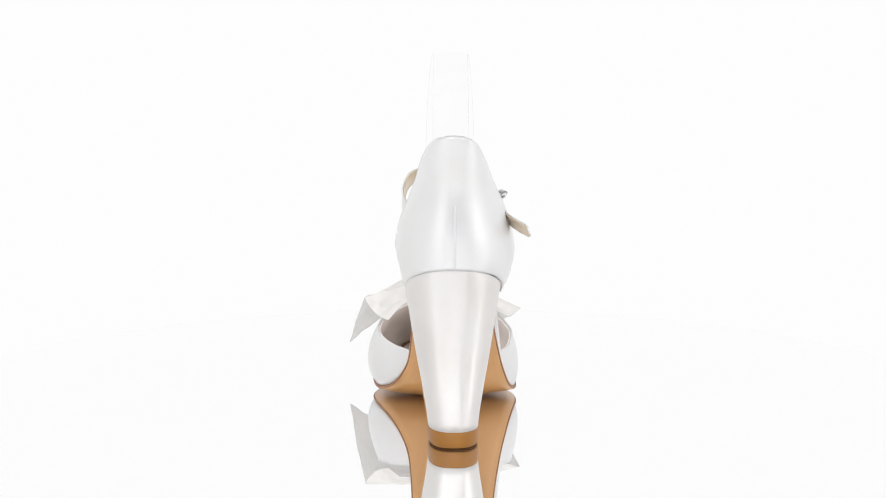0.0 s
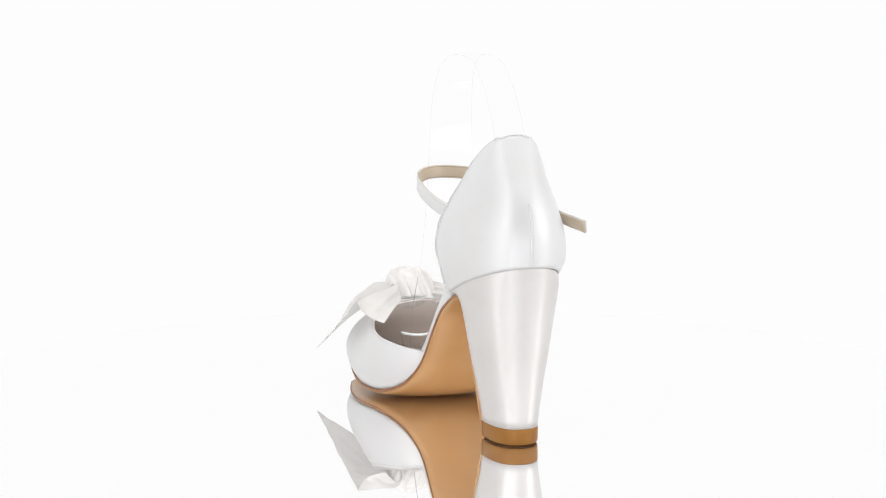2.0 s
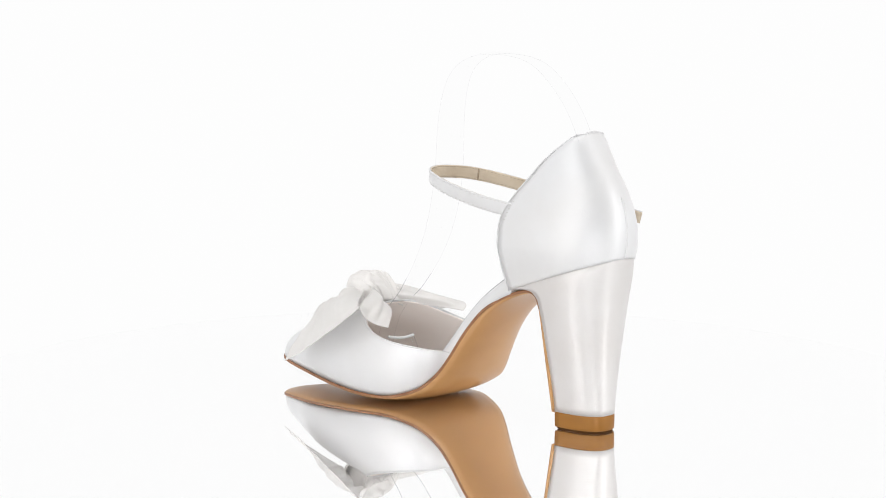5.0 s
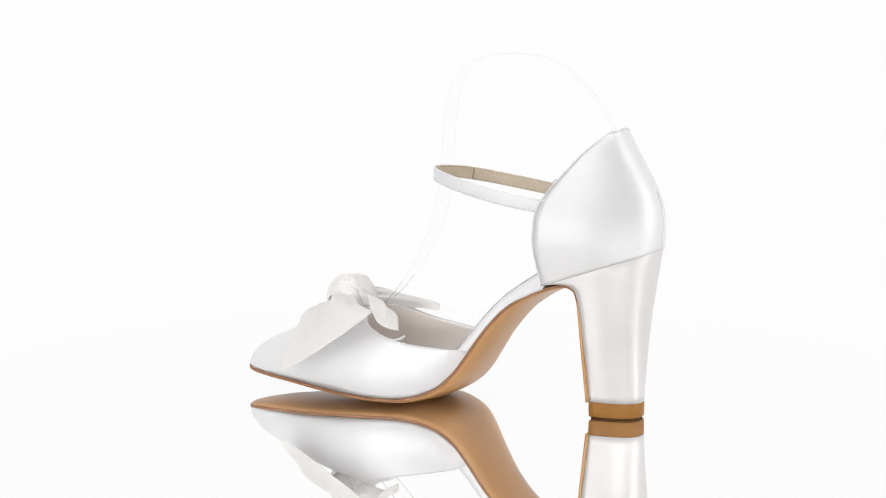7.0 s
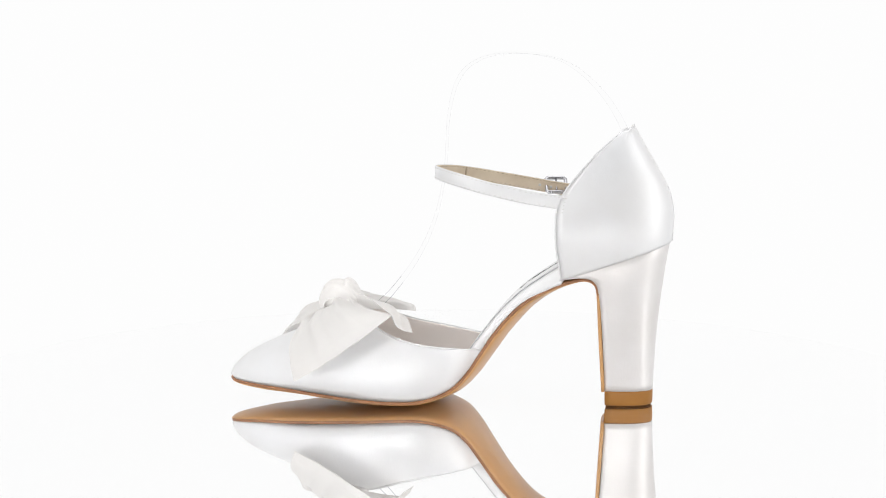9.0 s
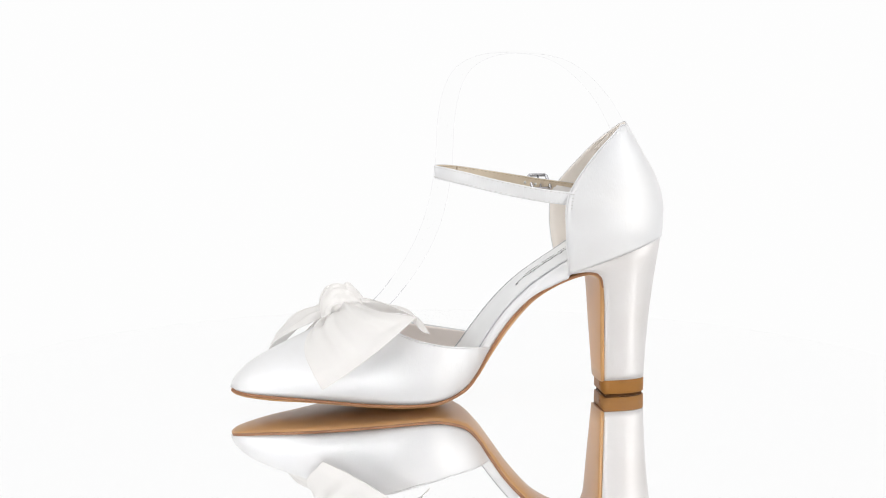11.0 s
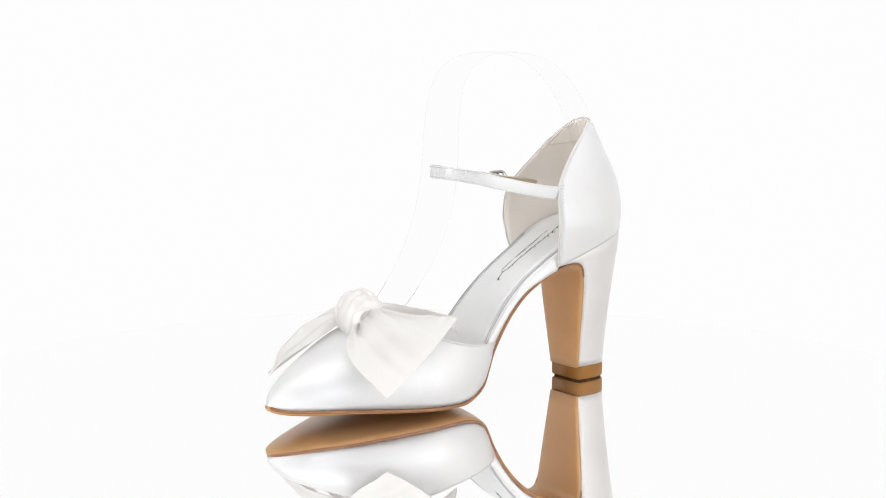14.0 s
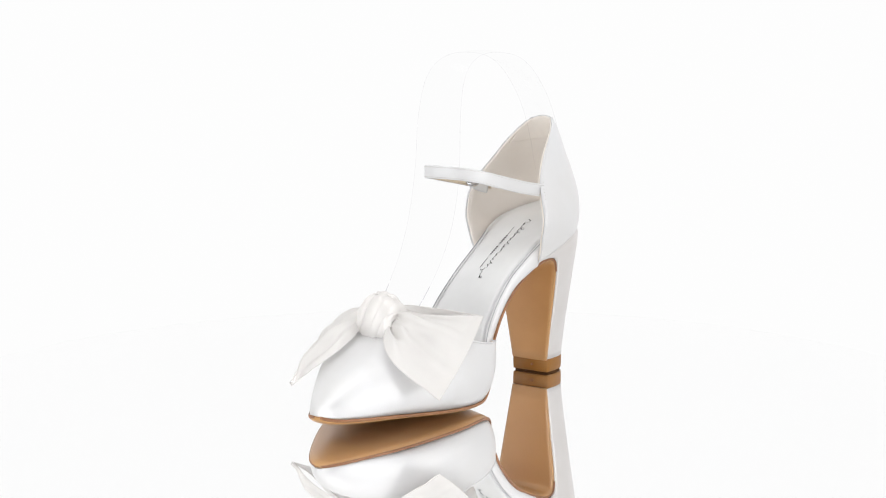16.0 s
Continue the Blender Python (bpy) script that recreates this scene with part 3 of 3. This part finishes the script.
def bow():
    b = new("ribbon_bow")
    b.parent = shoe
    tagged(b, "knotted ivory satin ribbon bow across the vamp")
    # knot: a barrel wound with overlapping turns of cloth, each turn a step over the next
    rows = []
    edges = (-1.05, -0.52, -0.10, 0.52, 1.05)
    for i in range(121):
        u = i / 120 * math.pi
        cx = math.copysign(abs(math.cos(u)) ** 0.85, math.cos(u))
        s = math.sin(u) ** 0.55
        row = []
        for j in range(144):
            q = j / 144 * 2 * math.pi
            w = cx + 0.34 * math.sin(q + 0.2) + 0.10 * math.sin(2 * q + 1.0)
            k = max(n for n in range(4) if n == 0 or w >= edges[n])
            f = min(max((w - edges[k]) / (edges[k + 1] - edges[k]), 0.0), 1.0)
            turn = math.sin(math.pi * min(f * 0.8 + 0.12, 1.0)) ** 0.6
            way = Vector((math.cos(q), math.sin(q), cx * 1.2))
            r = 0.99 + 0.12 * turn + 0.03 * math.sin(k * 2.3 + q)
            r += 0.05 * noise.noise(way * 1.5) + 0.012 * math.sin(13 * w + 3.0 * math.sin(q + k) + 2 * noise.noise(way * 2)) * math.sin(q * 1.5 + k) ** 2
            # the flattened top, with the cloth tucked in along it
            r -= 0.06 * math.exp(-((q - 1.75) / 0.16) ** 2) * (1 if cx < 0.3 else 0.4) + 0.03 * math.exp(-((q - 2.5 - 0.3 * cx) / 0.07) ** 2)
            x = -3.8 + 10.6 * cx
            y = 50.6 + 11.0 * s * r * math.cos(q)
            z = 47.8 + 12.2 * s * r * math.sin(q) * (1.0 if q < math.pi else 0.60 + 0.36 * math.cos(q))
            row.append((x - 0.12 * (z - 49), y + 0.15 * (z - 49), z))
        rows.append(row)
    part("knot", grid(rows, closed=True, caps=True), RIBBON, b, "wound ivory satin knot")
    # a narrow turn of cloth beside the knot, over the root of the broad end
    rows = []
    for q in np.linspace(-1.3, math.pi * 1.2, 60):
        row = []
        for w in np.linspace(-1, 1, 17):
            fold = 0.35 * math.sin(5.5 * w + 2.2 * q) + 0.9 * noise.noise(Vector((w, math.cos(q) * 1.7, math.sin(q) * 1.7)))
            r = 8.6 - 2.2 * w * w + fold
            row.append((-13.0 + 2.9 * w + 0.8 * math.sin(q), 51.2 + r * math.cos(q), 47.2 + 1.02 * r * math.sin(q)))
        rows.append(row)
    part("wrap", grid(rows, away=(-10, 53, 47)), RIBBON, b, "narrow turn of ribbon round the root of the broad end", thick=0.5)
    # pleated cloth that runs from the knot into the throat
    rows = []
    for i in range(31):
        u = i / 30
        row = []
        for j in range(97):
            v = j / 96
            x = (-13 + 19 * v) * (1 - u) + (-15 + 27 * v) * u
            y = 51 - 11.4 * u ** 0.85 + 2.5 * (2 * v - 1) ** 2 * u
            z = 60.2 + 3.0 * (1 - (1 - min(u / 0.3, 1.0)) ** 2) - 18.0 * u ** 2.0 - 6.5 * (2 * v - 1.05) ** 2 * (1 - 0.35 * u)
            vv = v + 0.05 * math.sin(5.3 * v + 1.0) + 0.025 * math.sin(3 * u + 9 * v)
            pleat = fold_shape(math.pi * (5 * vv + 0.22 * math.sin(4 * u)), 0.8) * (0.65 + 0.35 * math.sin(7.9 * vv + 0.6))
            z += (0.1 + 4.2 * u * (1.05 - u)) * (pleat - 0.45) * 1.9
            y -= (0.2 + 1.2 * u * (1.05 - u)) * pleat
            row.append((x, y, z))
        rows.append(row)
    part("gather", grid(rows, away=(2, 50, 0)), RIBBON, b, "pleated satin gather behind the knot", thick=0.6)
    # broad end: front layer and the layer folded under it
    L, B, A = (-50.4, 64.7, 17.4), (-40.0, 18.2, 49.6), (-27.8, 10.2, 39.0)
    low = [(-12, 58, 46.5), (-17, 65.5, 42), (-24, 70.5, 36.5), (-34, 71, 29.5), L]
    high = [(-12, 47, 55), (-18, 41, 52.4), (-26.5, 34, 50.6), (-34, 26, 50.2), B]
    cloth("tail", loft(low, high, (-4.5, 2.0, 3.2), n=44, m=34, pleat=1.6, waves=1.8, fade=1.7, seed=0.1, end=(-0.3, -1.5, -0.9),
                            dents=((0.26, 0.22, 0.13, 0.05, -4.6), (0.34, 0.12, 0.20, 0.05, 2.8), (0.30, 0.36, 0.10, 0.06, 2.0), (0.16, 0.55, 0.10, 0.06, -2.6), (0.20, 0.70, 0.16, 0.07, 2.2),
                                   (0.46, 0.62, 0.14, 0.10, -1.0), (0.62, 0.82, 0.25, 0.07, 1.3), (0.75, 0.30, 0.2, 0.16, -1.4), (0.80, 0.62, 0.14, 0.2, 0.9), (0.34, 0.92, 0.18, 0.05, -1.8),
                                   (0.55, 0.30, 0.40, 0.045, 1.3), (0.58, 0.43, 0.36, 0.05, -1.1), (0.50, 0.70, 0.36, 0.04, 1.2), (0.90, 0.5, 0.035, 3.0, 0.7))), b, "broad folded ribbon end")
    under = [(-10, 43, 47), (-12, 34, 47.5), (-15.5, 24, 47.6), (-21, 15, 45.6), A]
    # the top of the fold gapes near its root
    gape = [(x + 6.0 * k, y - 3.0 * k, z + 2.6 * k) for (x, y, z), k in zip(high, (0.2, 0.9, 1.0, 0.5, 0.0))]
    cloth("tail_fold", loft(under, gape, (-1.6, -4.2, 0.6), n=40, m=26, pleat=1.0, waves=1.5, seed=0.3, end=(-1.6, 1.2, -1.6),
                            dents=((0.45, 0.55, 0.3, 0.10, 1.8), (0.6, 0.30, 0.3, 0.08, -1.8), (0.8, 0.6, 0.2, 0.12, -1.0))), b, "folded-under ribbon layer")
    # narrow end on the other side
    F, C, D = (21.5, 88, 18.6), (41, 26, 42.5), (35, 19.9, 39.2)
    low = [(3, 60, 43.5), (1.5, 69, 39.8), (2.5, 79, 35), (10, 86.5, 27.5), F]
    high = [(8, 52, 54), (15, 60, 48), (20, 66, 41), (24, 75, 31.5), (23.5, 86.5, 20)]
    cloth("tail", loft(low, high, (0.5, 2.0, 2.2), n=44, m=30, pleat=1.4, waves=1.6, rough=1.4, fade=0.6,
                            dents=((0.55, 0.5, 0.5, 0.10, 3.2), (0.6, 0.28, 0.3, 0.08, -1.6), (0.4, 0.75, 0.25, 0.08, -1.8), (0.8, 0.7, 0.15, 0.1, 1.2))), b, "narrow creased ribbon end")
    low = [(7, 56, 46), (15, 60, 42), (24, 66, 34), (26, 72, 28), (23, 86, 19.5)]
    high = [(8, 47, 54), (17, 43, 51.5), (26, 38, 48), (34, 32, 45), C]
    cloth("tail", loft(low, high, (3.5, 1, 2.5), pleat=1.1, seed=0.4), b, "folded ribbon end lying over the side")
    low = [(6, 44, 46), (13, 38, 44), (20, 32, 42.5), (28, 26, 41), D]
    cloth("tail_fold", loft(low, high, (-1.0, -5, 2), pleat=0.8, seed=0.6, end=(1, -1, 0.5)), b, "folded-under ribbon layer")


def film():
    """The clear plastic strip that holds the upper open."""
    f = new("shoe_support")
    tagged(f, "clear bent plastic film support standing inside the shoe", "shoe support")
    path = [(50, 12), (44, 34), (36, 46), (26, 56), (13, 74), (4, 94), (-1, 118), (-3, 147), (-9, 166), (-22, 175), (-42, 176.5), (-62, 172), (-79, 158), (-91, 139), (-100, 112)]
    mid = spline(path, 80)
    rows = []
    for i, (y, z) in enumerate(mid):
        w = 8 + 4.5 * math.sin(math.pi * min(i / 60, 1)) ** 2
        rows.append([(4 + w * k, y + 2.5 * k, z - 1.2 * k * k) for k in np.linspace(-1, 1, 7)])
    part("film", grid(rows, away=(4, -40, 100)), FILM, f).visible_shadow = False
    for k in (0, 6):
        part("film_edge", tube([r[k] for r in rows], 0.08, 5), FILM_EDGE, f).visible_shadow = False
        low = [r[k] for r in rows if 46 < r[k][2] < 61]
        part("film_edge", tube(low, 0.2, 6), FILM_CUT, f, "thick cut edge of the film").visible_shadow = False
    tab = [(-14.6, 24.3, 30.8), (-9, 23.8, 29.6), (-4, 23.0, 29.4), (1, 22.3, 30.2)]
    part("film_tab", tube(spline(tab, 12), 0.7, 8), RIM, f, "small white moulded tab").visible_shadow = False
    foot = [[(x + 1.2 * v, y - 9 * v + 1.5 * v * v, z - 19 * v) for x, y, z in spline(tab, 8)] for v in np.linspace(0, 1, 8)]
    part("film_foot", grid(foot, away=(0, 60, 20)), FILM, f, "turned-down end of the clear film").visible_shadow = False
    for k in (0, -1):
        part("film_edge", tube([r[k] for r in foot], 0.16, 6), FILM_CUT, f).visible_shadow = False
    return f


sole()
heel()
counter()
vamp()
footbed()
strap()
bow()
SUPPORT = film()


def motions():
    turn = [(0.0, 0.0), (1.0, 8.6), (2.0, 17.2), (3.0, 26.0), (4.0, 34.9), (6.5, 58.3), (8.0, 71.8), (9.0, 80.7), (11.5, 102.5), (13.0, 115.4), (14.5, 128.3), (16.0, 141.3)]
    for thing in (shoe, SUPPORT, TABLE):
        walk(thing, [(t, pose(0, 0, 0, 0, 0, a)) for t, a in turn])


motions()
